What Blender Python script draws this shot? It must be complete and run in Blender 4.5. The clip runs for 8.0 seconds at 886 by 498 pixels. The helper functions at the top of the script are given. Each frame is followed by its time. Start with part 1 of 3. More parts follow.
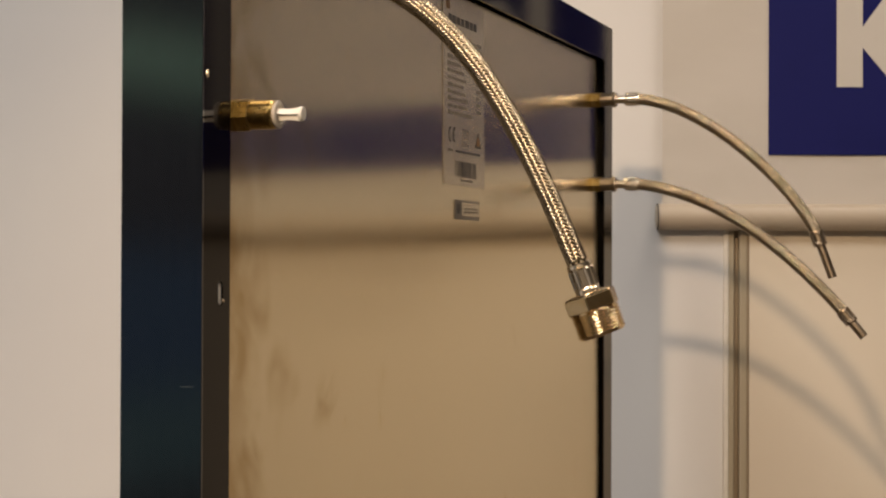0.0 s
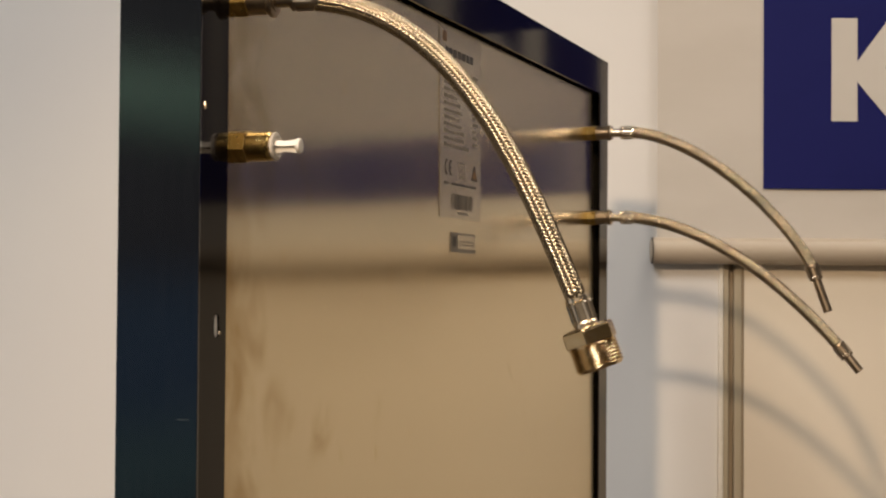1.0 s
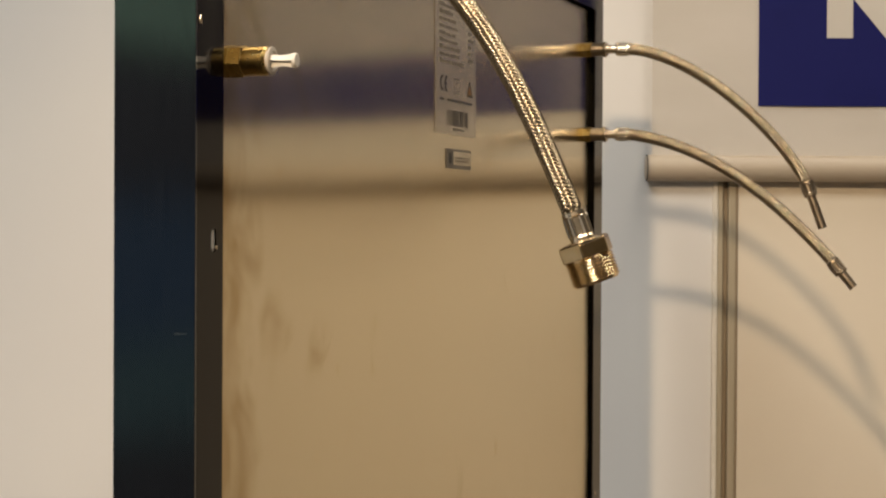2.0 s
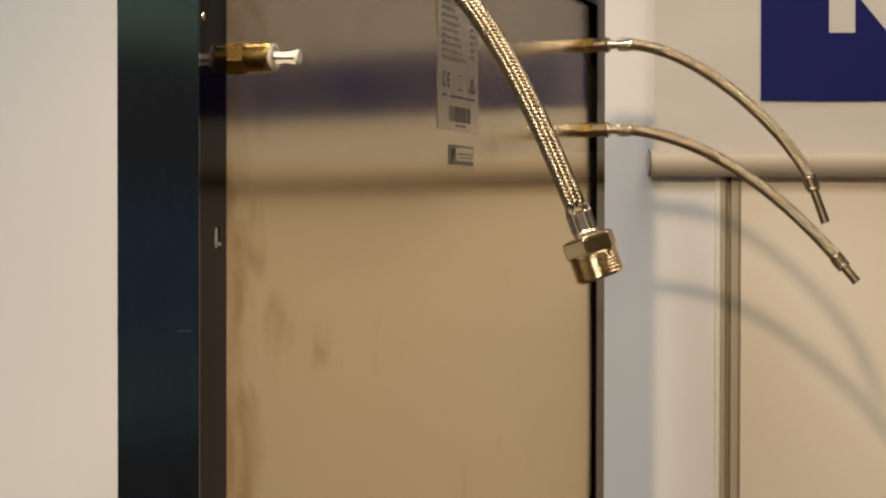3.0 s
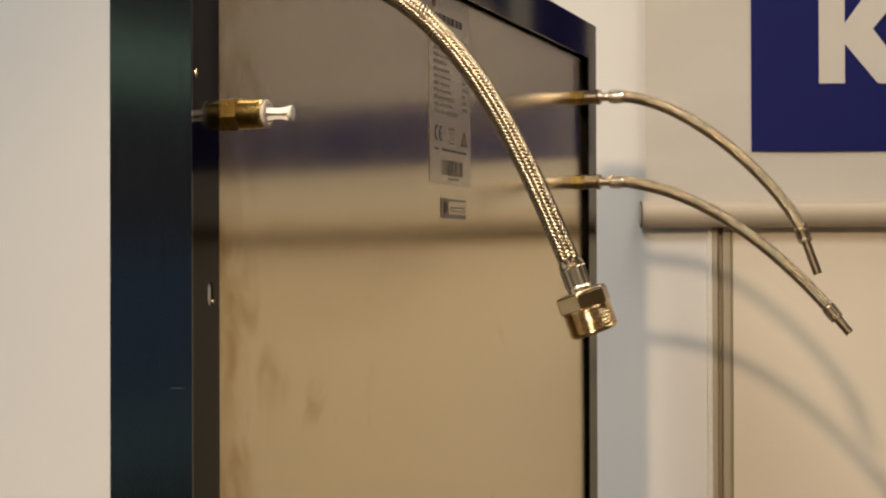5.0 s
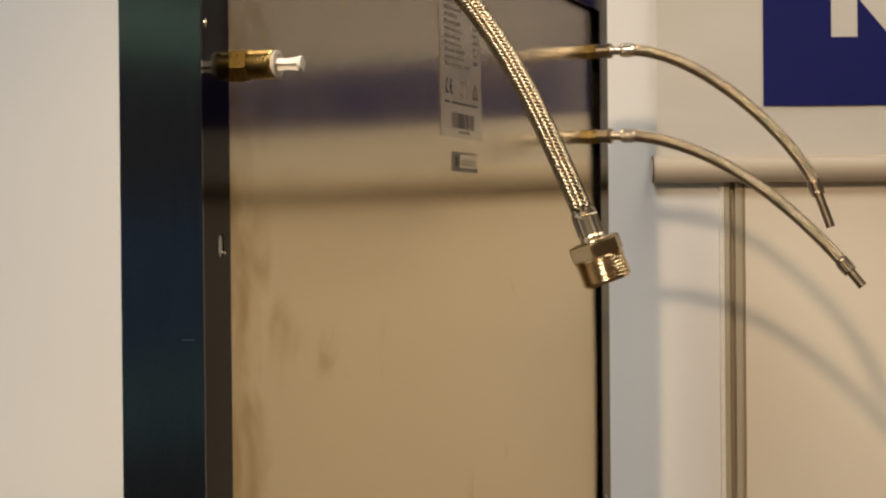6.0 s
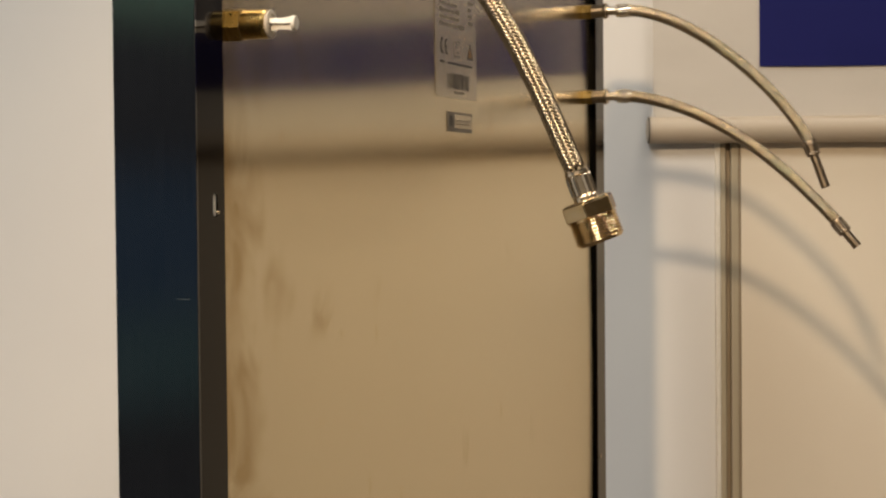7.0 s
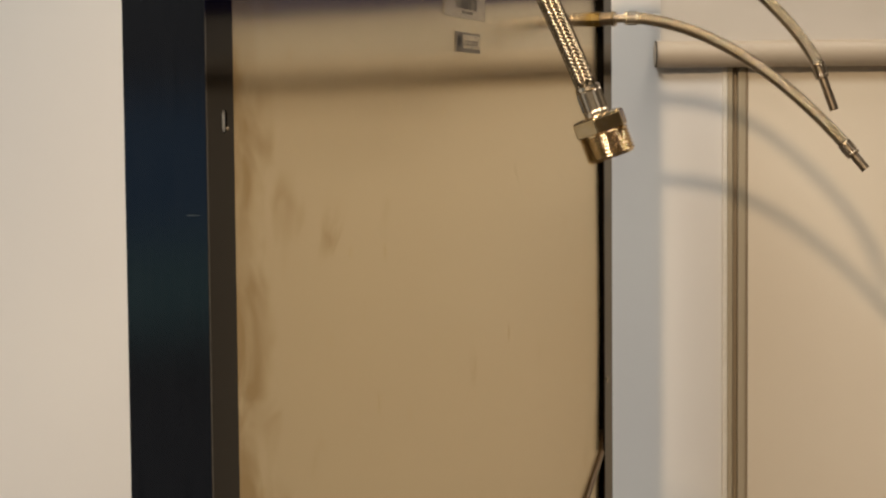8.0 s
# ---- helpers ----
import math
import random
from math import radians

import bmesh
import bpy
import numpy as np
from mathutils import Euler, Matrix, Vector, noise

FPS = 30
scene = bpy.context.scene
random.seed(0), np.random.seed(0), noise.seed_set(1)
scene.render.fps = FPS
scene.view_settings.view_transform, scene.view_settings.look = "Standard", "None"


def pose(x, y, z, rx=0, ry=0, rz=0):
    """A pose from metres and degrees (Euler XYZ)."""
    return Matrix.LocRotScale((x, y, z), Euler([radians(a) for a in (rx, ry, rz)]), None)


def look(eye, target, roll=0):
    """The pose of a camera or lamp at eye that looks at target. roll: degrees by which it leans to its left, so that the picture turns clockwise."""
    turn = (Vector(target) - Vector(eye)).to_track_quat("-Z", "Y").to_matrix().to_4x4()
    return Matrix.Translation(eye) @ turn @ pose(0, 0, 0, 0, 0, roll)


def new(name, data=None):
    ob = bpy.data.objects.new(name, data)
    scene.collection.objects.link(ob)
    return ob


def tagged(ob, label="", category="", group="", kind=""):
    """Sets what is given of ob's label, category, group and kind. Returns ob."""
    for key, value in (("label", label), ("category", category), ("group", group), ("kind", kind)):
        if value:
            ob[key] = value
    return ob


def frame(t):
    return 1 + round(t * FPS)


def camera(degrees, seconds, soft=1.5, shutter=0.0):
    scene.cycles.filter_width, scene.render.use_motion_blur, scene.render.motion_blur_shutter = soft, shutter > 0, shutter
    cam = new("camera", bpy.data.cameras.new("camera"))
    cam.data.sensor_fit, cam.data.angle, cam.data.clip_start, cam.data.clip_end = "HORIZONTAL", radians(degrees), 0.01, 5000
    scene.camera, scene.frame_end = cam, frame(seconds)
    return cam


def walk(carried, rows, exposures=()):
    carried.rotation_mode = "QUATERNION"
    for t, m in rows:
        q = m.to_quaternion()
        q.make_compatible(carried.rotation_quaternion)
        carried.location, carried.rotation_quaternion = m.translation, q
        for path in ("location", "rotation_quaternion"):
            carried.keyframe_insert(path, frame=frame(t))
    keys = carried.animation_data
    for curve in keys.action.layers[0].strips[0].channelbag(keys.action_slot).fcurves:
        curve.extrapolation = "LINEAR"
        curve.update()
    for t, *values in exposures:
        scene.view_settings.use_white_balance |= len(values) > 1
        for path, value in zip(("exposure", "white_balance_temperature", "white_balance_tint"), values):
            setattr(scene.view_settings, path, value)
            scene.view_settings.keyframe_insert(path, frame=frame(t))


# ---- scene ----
# ---- the camera and its walk ----
cam = camera(26.5, 8.0, soft=2.3)
PATH = [
    (0, (-0.9030, -0.4170, 1.4120), (1.0040, 0.1840, 1.4330), 0.20),
    (0.2, (-0.9046, -0.4162, 1.4124), (1.0023, 0.1850, 1.4415), 0.24),
    (0.3, (-0.9054, -0.4158, 1.4126), (1.0015, 0.1856, 1.4477), 0.26),
    (0.5, (-0.9070, -0.4150, 1.4130), (1.0000, 0.1860, 1.4600), 0.30),
    (0.7, (-0.9042, -0.4142, 1.4126), (1.0032, 0.1850, 1.4654), 0.34),
    (0.8, (-0.9028, -0.4138, 1.4124), (1.0050, 0.1835, 1.4684), 0.36),
    (1, (-0.9000, -0.4130, 1.4120), (1.0090, 0.1800, 1.4680), 0.40),
    (1.2, (-0.9008, -0.4126, 1.4108), (1.0093, 0.1783, 1.4612), 0.40),
    (1.3, (-0.9012, -0.4124, 1.4102), (1.0098, 0.1764, 1.4413), 0.40),
    (1.4, (-0.9016, -0.4122, 1.4096), (1.0098, 0.1761, 1.4033), 0.40),
    (1.5, (-0.9020, -0.4120, 1.4090), (1.0100, 0.1750, 1.3850), 0.40),
    (1.6, (-0.9020, -0.4119, 1.4090), (1.0101, 0.1747, 1.3791), 0.38),
    (1.7, (-0.9020, -0.4119, 1.4090), (1.0102, 0.1742, 1.3811), 0.36),
    (2.8, (-0.9020, -0.4111, 1.4090), (1.0095, 0.1755, 1.3746), 0.14),
    (3, (-0.9020, -0.4110, 1.4090), (1.0090, 0.1770, 1.3760), 0.10),
    (3.2, (-0.9008, -0.4122, 1.4086), (1.0099, 0.1772, 1.3765), 0.06),
    (3.5, (-0.8990, -0.4140, 1.4080), (1.0120, 0.1750, 1.3690), -0.00),
    (3.7, (-0.8978, -0.4140, 1.4080), (1.0147, 0.1703, 1.3717), 0.00),
    (4, (-0.8960, -0.4140, 1.4080), (1.0180, 0.1660, 1.3720), 0.00),
    (4.2, (-0.8968, -0.4128, 1.4096), (1.0177, 0.1652, 1.3734), 0.08),
    (4.3, (-0.8972, -0.4122, 1.4104), (1.0172, 0.1660, 1.3775), 0.12),
    (4.5, (-0.8980, -0.4110, 1.4120), (1.0170, 0.1650, 1.3920), 0.20),
    (4.7, (-0.9010, -0.4100, 1.4130), (1.0150, 0.1640, 1.4130), 0.10),
    (5.25, (-0.9005, -0.4088, 1.4110), (1.0135, 0.1730, 1.4360), -0.25),
    (5.8, (-0.8990, -0.4080, 1.4080), (1.0120, 0.1820, 1.4130), -0.60),
    (5.9, (-0.8975, -0.4075, 1.4070), (1.0131, 0.1838, 1.3993), -0.55),
    (6, (-0.8960, -0.4070, 1.4060), (1.0150, 0.1830, 1.3850), -0.50),
    (6.2, (-0.8972, -0.4078, 1.4060), (1.0141, 0.1815, 1.3709), -0.50),
    (6.5, (-0.8990, -0.4090, 1.4060), (1.0130, 0.1780, 1.3570), -0.50),
    (6.8, (-0.8984, -0.4096, 1.4054), (1.0126, 0.1793, 1.3485), -0.50),
    (7, (-0.8980, -0.4100, 1.4050), (1.0130, 0.1780, 1.3430), -0.50),
    (7.2, (-0.8984, -0.4092, 1.4034), (1.0128, 0.1759, 1.3249), -0.46),
    (7.3, (-0.8986, -0.4088, 1.4026), (1.0126, 0.1750, 1.3214), -0.44),
    (7.5, (-0.8990, -0.4080, 1.4010), (1.0120, 0.1740, 1.3080), -0.40),
    (7.7, (-0.8982, -0.4072, 1.3994), (1.0104, 0.1796, 1.2955), -0.44),
    (7.8, (-0.8978, -0.4068, 1.3986), (1.0102, 0.1805, 1.2898), -0.46),
    (8, (-0.8970, -0.4060, 1.3970), (1.0090, 0.1850, 1.2620), -0.50),
]
walk(cam, [(t, look(eye, target, roll)) for t, eye, target, roll in PATH],
     [(0, -0.16, 6600, 15), (0.5, -0.08, 6500, 15), (1, -0.05, 6400, 13), (1.5, 0.0, 6450, 10), (3, 0.0, 6500, 10), (8, 0.0, 6500, 10)])

# ---- plan: the panel's back lies in y = 0, the fair wall stands oblique to it ----
W0 = Vector((1.433, -0.104, 0.0))
ALONG = Vector((0.30, -0.954, 0.0)).normalized()
OUT = Vector((ALONG.y, -ALONG.x, 0.0))
WALL = Matrix(((ALONG.x, OUT.x, 0, W0.x), (ALONG.y, OUT.y, 0, W0.y), (0, 0, 1, 0), (0, 0, 0, 1)))  # (along, out, up)
TOP = 1.66
SHEET_Y = 0.006


# ---- lights ----
def lamp(name, kind, energy, colour, m, **more):
    data = bpy.data.lights.new(name, kind)
    data.energy, data.color = energy, colour
    for key, value in more.items():
        if key == "size":
            data.size = value
        elif key == "size_y":
            data.shape, data.size_y = "RECTANGLE", value
        elif key == "radius":
            data.shadow_soft_size = value
        elif key == "spot":
            data.spot_size, data.spot_blend = radians(value), 0.6
    ob = new(name, data)
    ob.matrix_world = m
    return ob


lamp("spot_light", "SPOT", 178, (1.0, 0.735, 0.47), look((-1.86, -0.17, 2.52), (1.3, -0.40, 0.60)), radius=0.06, spot=56)
for s0, d0, watts, tone, depth in ((-1.5, 2.9, 94, (1.0, 0.975, 0.925), 0.7), (0.7, 3.0, 20, (1.0, 0.92, 0.81), 0.7), (0.45, 0.56, 25, (1.0, 0.91, 0.79), 0.42)):
    lamp("ceiling_light", "AREA", watts, tone, look(WALL @ Vector((s0, d0, 3.45)), WALL @ Vector((s0, d0, 0))), size=1.7, size_y=depth)
world = bpy.data.worlds.new("hall")
scene.world = world
world.use_nodes = True
world.node_tree.nodes["Background"].inputs[0].default_value = (0.5, 0.45, 0.4, 1)
world.node_tree.nodes["Background"].inputs[1].default_value = 0.05


# ---- materials ----
def material(name, colour, rough=0.5, metal=0.0, second=None, scale=20.0, stretch=(1, 1, 1), mix=(0.4, 0.6),
             bump=0.0, bump_scale=200.0, bump_stretch=(1, 1, 1), rough_var=0.0, spec=0.5, aniso=0.0, grain_across=(1, 0, 0)):
    """A principled surface whose colour drifts between two tones, with fine relief and uneven gloss."""
    mat = bpy.data.materials.new(name)
    mat.use_nodes = True
    tree = mat.node_tree
    nodes, links = tree.nodes, tree.links
    bsdf = nodes["Principled BSDF"]
    bsdf.inputs["Roughness"].default_value = rough
    bsdf.inputs["Metallic"].default_value = metal
    bsdf.inputs["Specular IOR Level"].default_value = spec
    coords = nodes.new("ShaderNodeTexCoord")

    def noise_of(size, stretched, detail=4.0):
        mapping = nodes.new("ShaderNodeMapping")
        mapping.inputs["Scale"].default_value = stretched
        tex = nodes.new("ShaderNodeTexNoise")
        tex.inputs["Scale"].default_value = size
        tex.inputs["Detail"].default_value = detail
        links.new(coords.outputs["Object"], mapping.inputs["Vector"])
        links.new(mapping.outputs["Vector"], tex.inputs["Vector"])
        return tex.outputs["Fac"]

    patches = noise_of(scale, stretch)
    ramp = nodes.new("ShaderNodeValToRGB")
    ramp.color_ramp.elements[0].position, ramp.color_ramp.elements[1].position = mix
    ramp.color_ramp.elements[0].color = (*colour, 1)
    ramp.color_ramp.elements[1].color = (*(second or colour), 1)
    links.new(patches, ramp.inputs["Fac"])
    links.new(ramp.outputs["Color"], bsdf.inputs["Base Color"])
    if rough_var:
        spread = nodes.new("ShaderNodeMapRange")
        spread.inputs["To Min"].default_value = max(rough - rough_var, 0.02)
        spread.inputs["To Max"].default_value = rough + rough_var
        links.new(noise_of(scale * 3, stretch), spread.inputs["Value"])
        links.new(spread.outputs["Result"], bsdf.inputs["Roughness"])
    if bump:
        relief = nodes.new("ShaderNodeBump")
        relief.inputs["Strength"].default_value = bump
        relief.inputs["Distance"].default_value = 0.0004
        links.new(noise_of(bump_scale, bump_stretch), relief.inputs["Height"])
        links.new(relief.outputs["Normal"], bsdf.inputs["Normal"])
    if aniso:
        tangent = nodes.new("ShaderNodeCombineXYZ")
        for axis, value in enumerate(grain_across):
            tangent.inputs[axis].default_value = value
        bsdf.inputs["Anisotropic"].default_value = aniso
        links.new(tangent.outputs["Vector"], bsdf.inputs["Tangent"])
    return mat


M = {
    "anodised": material("black_anodised", (0.0044, 0.0051, 0.0068), 0.08, second=(0.0066, 0.0076, 0.0098), scale=30, stretch=(40, 40, 0.6), bump=0.05, bump_scale=60, bump_stretch=(40, 40, 0.5), rough_var=0.035, spec=1.0, aniso=0.8, grain_across=(0, 1, 0)),
    "black_gloss": material("smooth_black_anodised", (0.0046, 0.0034, 0.0030), 0.075, second=(0.0054, 0.0040, 0.0034), scale=30, rough_var=0.012, spec=0.10),
    "gasket": material("black_rubber", (0.012, 0.010, 0.009), 0.7),
    "brass": material("brass", (0.48, 0.34, 0.125), 0.29, 1.0, second=(0.34, 0.23, 0.075), scale=120, rough_var=0.06, bump=0.05),
    "nickel": material("nickel_plate", (0.84, 0.73, 0.57), 0.24, 1.0, second=(0.78, 0.68, 0.53), scale=90, rough_var=0.05),
    "brass_plate": material("brass_plated_nut", (0.82, 0.63, 0.37), 0.17, 1.0, second=(0.74, 0.54, 0.28), scale=90, rough_var=0.04, bump=0.03),
    "steel": material("stainless_wire", (0.45, 0.355, 0.23), 0.23, 1.0, second=(0.355, 0.28, 0.18), scale=300),
    "core": material("hose_core", (0.16, 0.122, 0.08), 0.45, 0.7, second=(0.12, 0.09, 0.06), scale=200),
    # dull metal of tubes and collars; on the front inlet it paints shade
    "dull_or_shaded_steel": material("dull_or_shaded_steel_tube", (0.36, 0.29, 0.21), 0.34, 1.0, second=(0.30, 0.24, 0.17), scale=80),
    "white_plastic": material("white_plastic", (0.78, 0.74, 0.66), 0.4, second=(0.74, 0.70, 0.61), scale=150),
    "grey_plastic": material("grey_plastic", (0.56, 0.51, 0.44), 0.45, second=(0.52, 0.48, 0.41), scale=150),
    "white_wall": material("white_board", (0.72, 0.70, 0.67), 0.42, second=(0.75, 0.73, 0.69), scale=2.2, bump=0.08, bump_scale=160, spec=0.35),
    "beige_wall": material("beige_board", (0.715, 0.625, 0.495), 0.5, second=(0.735, 0.65, 0.52), scale=2.5, bump=0.08, bump_scale=160, spec=0.3),
    "alu": material("aluminium_profile", (0.46, 0.395, 0.285), 0.42, 0.15, second=(0.42, 0.36, 0.255), scale=12, stretch=(10, 10, 0.3)),
    # the post's aluminium again, with the shade of groove and lip in its colour
    "alu_shaded": material("aluminium_shaded", (0.34, 0.27, 0.18), 0.5, 0.1, second=(0.31, 0.24, 0.16), scale=12, stretch=(10, 10, 0.3)),
    "rail": material("satin_rail", (0.44, 0.365, 0.275), 0.46, 0.0, second=(0.445, 0.375, 0.285), scale=6, stretch=(1, 1, 12)),
    "cloth": material("banner_cloth", (0.555, 0.512, 0.45), 0.65, second=(0.525, 0.483, 0.42), scale=5, stretch=(0.6, 1, 3), bump=0.12, bump_scale=700),
    "blue": material("blue_print", (0.0085, 0.0105, 0.086), 0.6, second=(0.010, 0.012, 0.096), scale=8, bump=0.1, bump_scale=700, spec=0.12),
    "white_print": material("white_print", (0.57, 0.537, 0.48), 0.6, second=(0.54, 0.507, 0.45), scale=8, bump=0.1, bump_scale=700),
    "paper": material("label_film", (0.68, 0.605, 0.46), 0.26, 0.72, second=(0.69, 0.61, 0.46), scale=40, spec=0.4),
    "ink": material("label_ink", (0.04, 0.035, 0.03), 0.5),
    "pale_ink": material("pale_ink", (0.20, 0.17, 0.13), 0.5),
    "orange": material("orange_ink", (0.26, 0.13, 0.035), 0.5),
    "cable": material("brown_cable", (0.10, 0.065, 0.035), 0.35, second=(0.12, 0.08, 0.045), scale=60),
    "carpet": material("brown_carpet", (0.070, 0.056, 0.044), 0.95, second=(0.088, 0.070, 0.055), scale=60, bump=0.5, bump_scale=400),
    "ceiling": material("ceiling_paint", (0.10, 0.095, 0.09), 0.8, second=(0.09, 0.085, 0.08), scale=3),
    "hall": material("hall_wall_paint", (0.040, 0.046, 0.058), 0.7, second=(0.034, 0.040, 0.050), scale=1.5),
    "warm_hall": material("warm_wall_paint", (0.26, 0.23, 0.19), 0.7, second=(0.23, 0.20, 0.165), scale=1.5),
    "scratch": material("bare_scratch", (0.06, 0.075, 0.08), 0.4, 0.3),
}


def brushed_sheet():
    """Thin rolled metal: lengthwise grain, soft reflections, brown handling stains."""
    mat = bpy.data.materials.new("rolled_sheet")
    mat.use_nodes = True
    nodes, links = mat.node_tree.nodes, mat.node_tree.links
    bsdf = nodes["Principled BSDF"]
    bsdf.inputs["Metallic"].default_value = 1.0
    coords = nodes.new("ShaderNodeTexCoord")

    def tex(scale, stretch, detail=5.0, warp=0.0):
        mapping = nodes.new("ShaderNodeMapping")
        mapping.inputs["Scale"].default_value = stretch
        t = nodes.new("ShaderNodeTexNoise")
        t.inputs["Scale"].default_value, t.inputs["Detail"].default_value = scale, detail
        t.inputs["Distortion"].default_value = warp
        links.new(coords.outputs["Object"], mapping.inputs["Vector"])
        links.new(mapping.outputs["Vector"], t.inputs["Vector"])
        return t.outputs["Fac"]

    stain = nodes.new("ShaderNodeValToRGB")
    stain.color_ramp.elements[0].position, stain.color_ramp.elements[1].position = 0.54, 0.78
    stain.color_ramp.elements[0].color = (0.74, 0.655, 0.475, 1)
    stain.color_ramp.elements[1].color = (0.49, 0.375, 0.20, 1)
    # handling dirt lies thickest along the near upright
    split = nodes.new("ShaderNodeSeparateXYZ")
    links.new(coords.outputs["Object"], split.inputs["Vector"])
    near = nodes.new("ShaderNodeMapRange")
    near.inputs["From Min"].default_value, near.inputs["From Max"].default_value = 0.035, 0.15
    near.inputs["To Min"].default_value, near.inputs["To Max"].default_value = 0.28, -0.09
    links.new(split.outputs["X"], near.inputs["Value"])
    total = nodes.new("ShaderNodeMath")
    links.new(tex(19.0, (1.2, 1, 1.0), 9.0, 0.5), total.inputs[0])
    links.new(near.outputs["Result"], total.inputs[1])
    links.new(total.outputs["Value"], stain.inputs["Fac"])
    # small dark flecks
    fleck = nodes.new("ShaderNodeValToRGB")
    fleck.color_ramp.elements[0].position, fleck.color_ramp.elements[1].position = 0.665, 0.75
    fleck.color_ramp.elements[0].color, fleck.color_ramp.elements[1].color = (1, 1, 1, 1), (0.80, 0.72, 0.58, 1)
    links.new(tex(30.0, (1.5, 1, 0.8), 4.0), fleck.inputs["Fac"])
    dirt = nodes.new("ShaderNodeMix")
    dirt.data_type, dirt.blend_type = "RGBA", "MULTIPLY"
    dirt.inputs[0].default_value = 1.0
    links.new(stain.outputs["Color"], dirt.inputs[6])
    links.new(fleck.outputs["Color"], dirt.inputs[7])
    links.new(dirt.outputs[2], bsdf.inputs["Base Color"])
    gloss = nodes.new("ShaderNodeMapRange")
    gloss.inputs["To Min"].default_value, gloss.inputs["To Max"].default_value = 0.15, 0.20
    links.new(tex(7.0, (1, 1, 1)), gloss.inputs["Value"])
    links.new(gloss.outputs["Result"], bsdf.inputs["Roughness"])
    relief = nodes.new("ShaderNodeBump")
    # the rolling grain runs upright, so reflections smear sideways
    grain = nodes.new("ShaderNodeCombineXYZ")
    grain.inputs[0].default_value = 1.0
    bsdf.inputs["Anisotropic"].default_value = 0.9
    links.new(grain.outputs["Vector"], bsdf.inputs["Tangent"])
    relief.inputs["Strength"].default_value, relief.inputs["Distance"].default_value = 0.02, 0.0004
    links.new(tex(60.0, (30, 1, 1.0)), relief.inputs["Height"])
    links.new(relief.outputs["Normal"], bsdf.inputs["Normal"])
    return mat


M["sheet"] = brushed_sheet()


# ---- mesh helpers ----
def part(name, bm, mat, parent=None, label=""):
    me = bpy.data.meshes.new(name)
    bm.normal_update()
    bm.to_mesh(me)
    bm.free()
    if any(f.use_smooth for f in me.polygons):
        me.set_sharp_from_angle(angle=radians(32))
    me.materials.append(M[mat])
    ob = new(name, me)
    ob.parent = parent
    if parent is not None:
        ob.matrix_parent_inverse = parent.matrix_world.inverted()
    return tagged(ob, label)


def thing(name, place, label, category, group="", kind=""):
    ob = new(name)
    ob.location = place
    ob.empty_display_size = 0.05
    bpy.context.view_layer.update()
    return tagged(ob, label, category, group, kind)


def slab(bm, a, b, m=None):
    """A box between two corners."""
    v = [bm.verts.new(Vector((x, y, z))) for x in (a[0], b[0]) for y in (a[1], b[1]) for z in (a[2], b[2])]
    for q in ((0, 1, 3, 2), (4, 6, 7, 5), (0, 4, 5, 1), (2, 3, 7, 6), (0, 2, 6, 4), (1, 5, 7, 3)):
        bm.faces.new([v[i] for i in q])
    if m is not None:
        bmesh.ops.transform(bm, matrix=m, verts=v)
    return v


def prism(bm, outline, y0, y1):
    """A plate: an outline in x and z, from y0 to y1."""
    front = [bm.verts.new((x, y0, z)) for x, z in outline]
    back = [bm.verts.new((x, y1, z)) for x, z in outline]
    bm.faces.new(front)
    bm.faces.new(back[::-1])
    n = len(outline)
    for i in range(n):
        bm.faces.new((front[i], back[i], back[(i + 1) % n], front[(i + 1) % n]))


def lathe(bm, profile, m, sides=32, smooth=True, phase=0.0):
    """A turned body: (distance along its axis, radius) rings; the axis is the local z."""
    rings = []
    for d, r in profile:
        rings.append([bm.verts.new(m @ Vector((r * math.cos(phase + math.tau * i / sides), r * math.sin(phase + math.tau * i / sides), d))) for i in range(sides)])
    for p, q in zip(rings, rings[1:]):
        for i in range(sides):
            f = bm.faces.new((p[i], p[(i + 1) % sides], q[(i + 1) % sides], q[i]))
            f.smooth = smooth
    bm.faces.new(rings[0][::-1])
    bm.faces.new(rings[-1])


def soften(bm, width, segments=2, angle=40):
    bmesh.ops.recalc_face_normals(bm, faces=bm.faces)
    sharp = [e for e in bm.edges if len(e.link_faces) == 2 and e.calc_face_angle(0) > radians(angle)]
    bmesh.ops.bevel(bm, geom=sharp, offset=width, segments=segments, affect="EDGES", profile=0.5)


def on_wall(bm):
    bmesh.ops.transform(bm, matrix=WALL, verts=bm.verts)
    bmesh.ops.recalc_face_normals(bm, faces=bm.faces)


# ---- the room ----
def wall_box(name, a, b, mat, label):
    bm = bmesh.new()
    slab(bm, a, b)
    on_wall(bm)
    return tagged(part(name, bm, mat), label, "wall", kind="structure")


wall_box("wall_white", (-3.2, -0.14, 0), (-0.055, -0.0180, 3.5), "white_wall", "smooth white fair stand wall board")
wall_box("wall_beige", (-0.0225, -0.14, 0), (3.2, -0.0180, 3.5), "beige_wall", "warm beige fair stand wall board")
wall_box("wall_west", (-3.3, -0.14, 0), (-3.2, 3.3, 3.5), "white_wall", "smooth white fair stand wall board")
wall_box("wall_west", (-3.3, 3.3, 0), (-3.2, 5.6, 3.5), "hall", "plain dark grey hall wall")
wall_box("wall_east", (3.2, -0.14, 0), (3.3, 5.6, 3.5), "warm_hall", "plain warm grey hall wall")
wall_box("wall_south", (-3.3, 5.6, 0), (3.3, 5.7, 3.5), "warm_hall", "plain warm grey hall wall")
bm = bmesh.new()
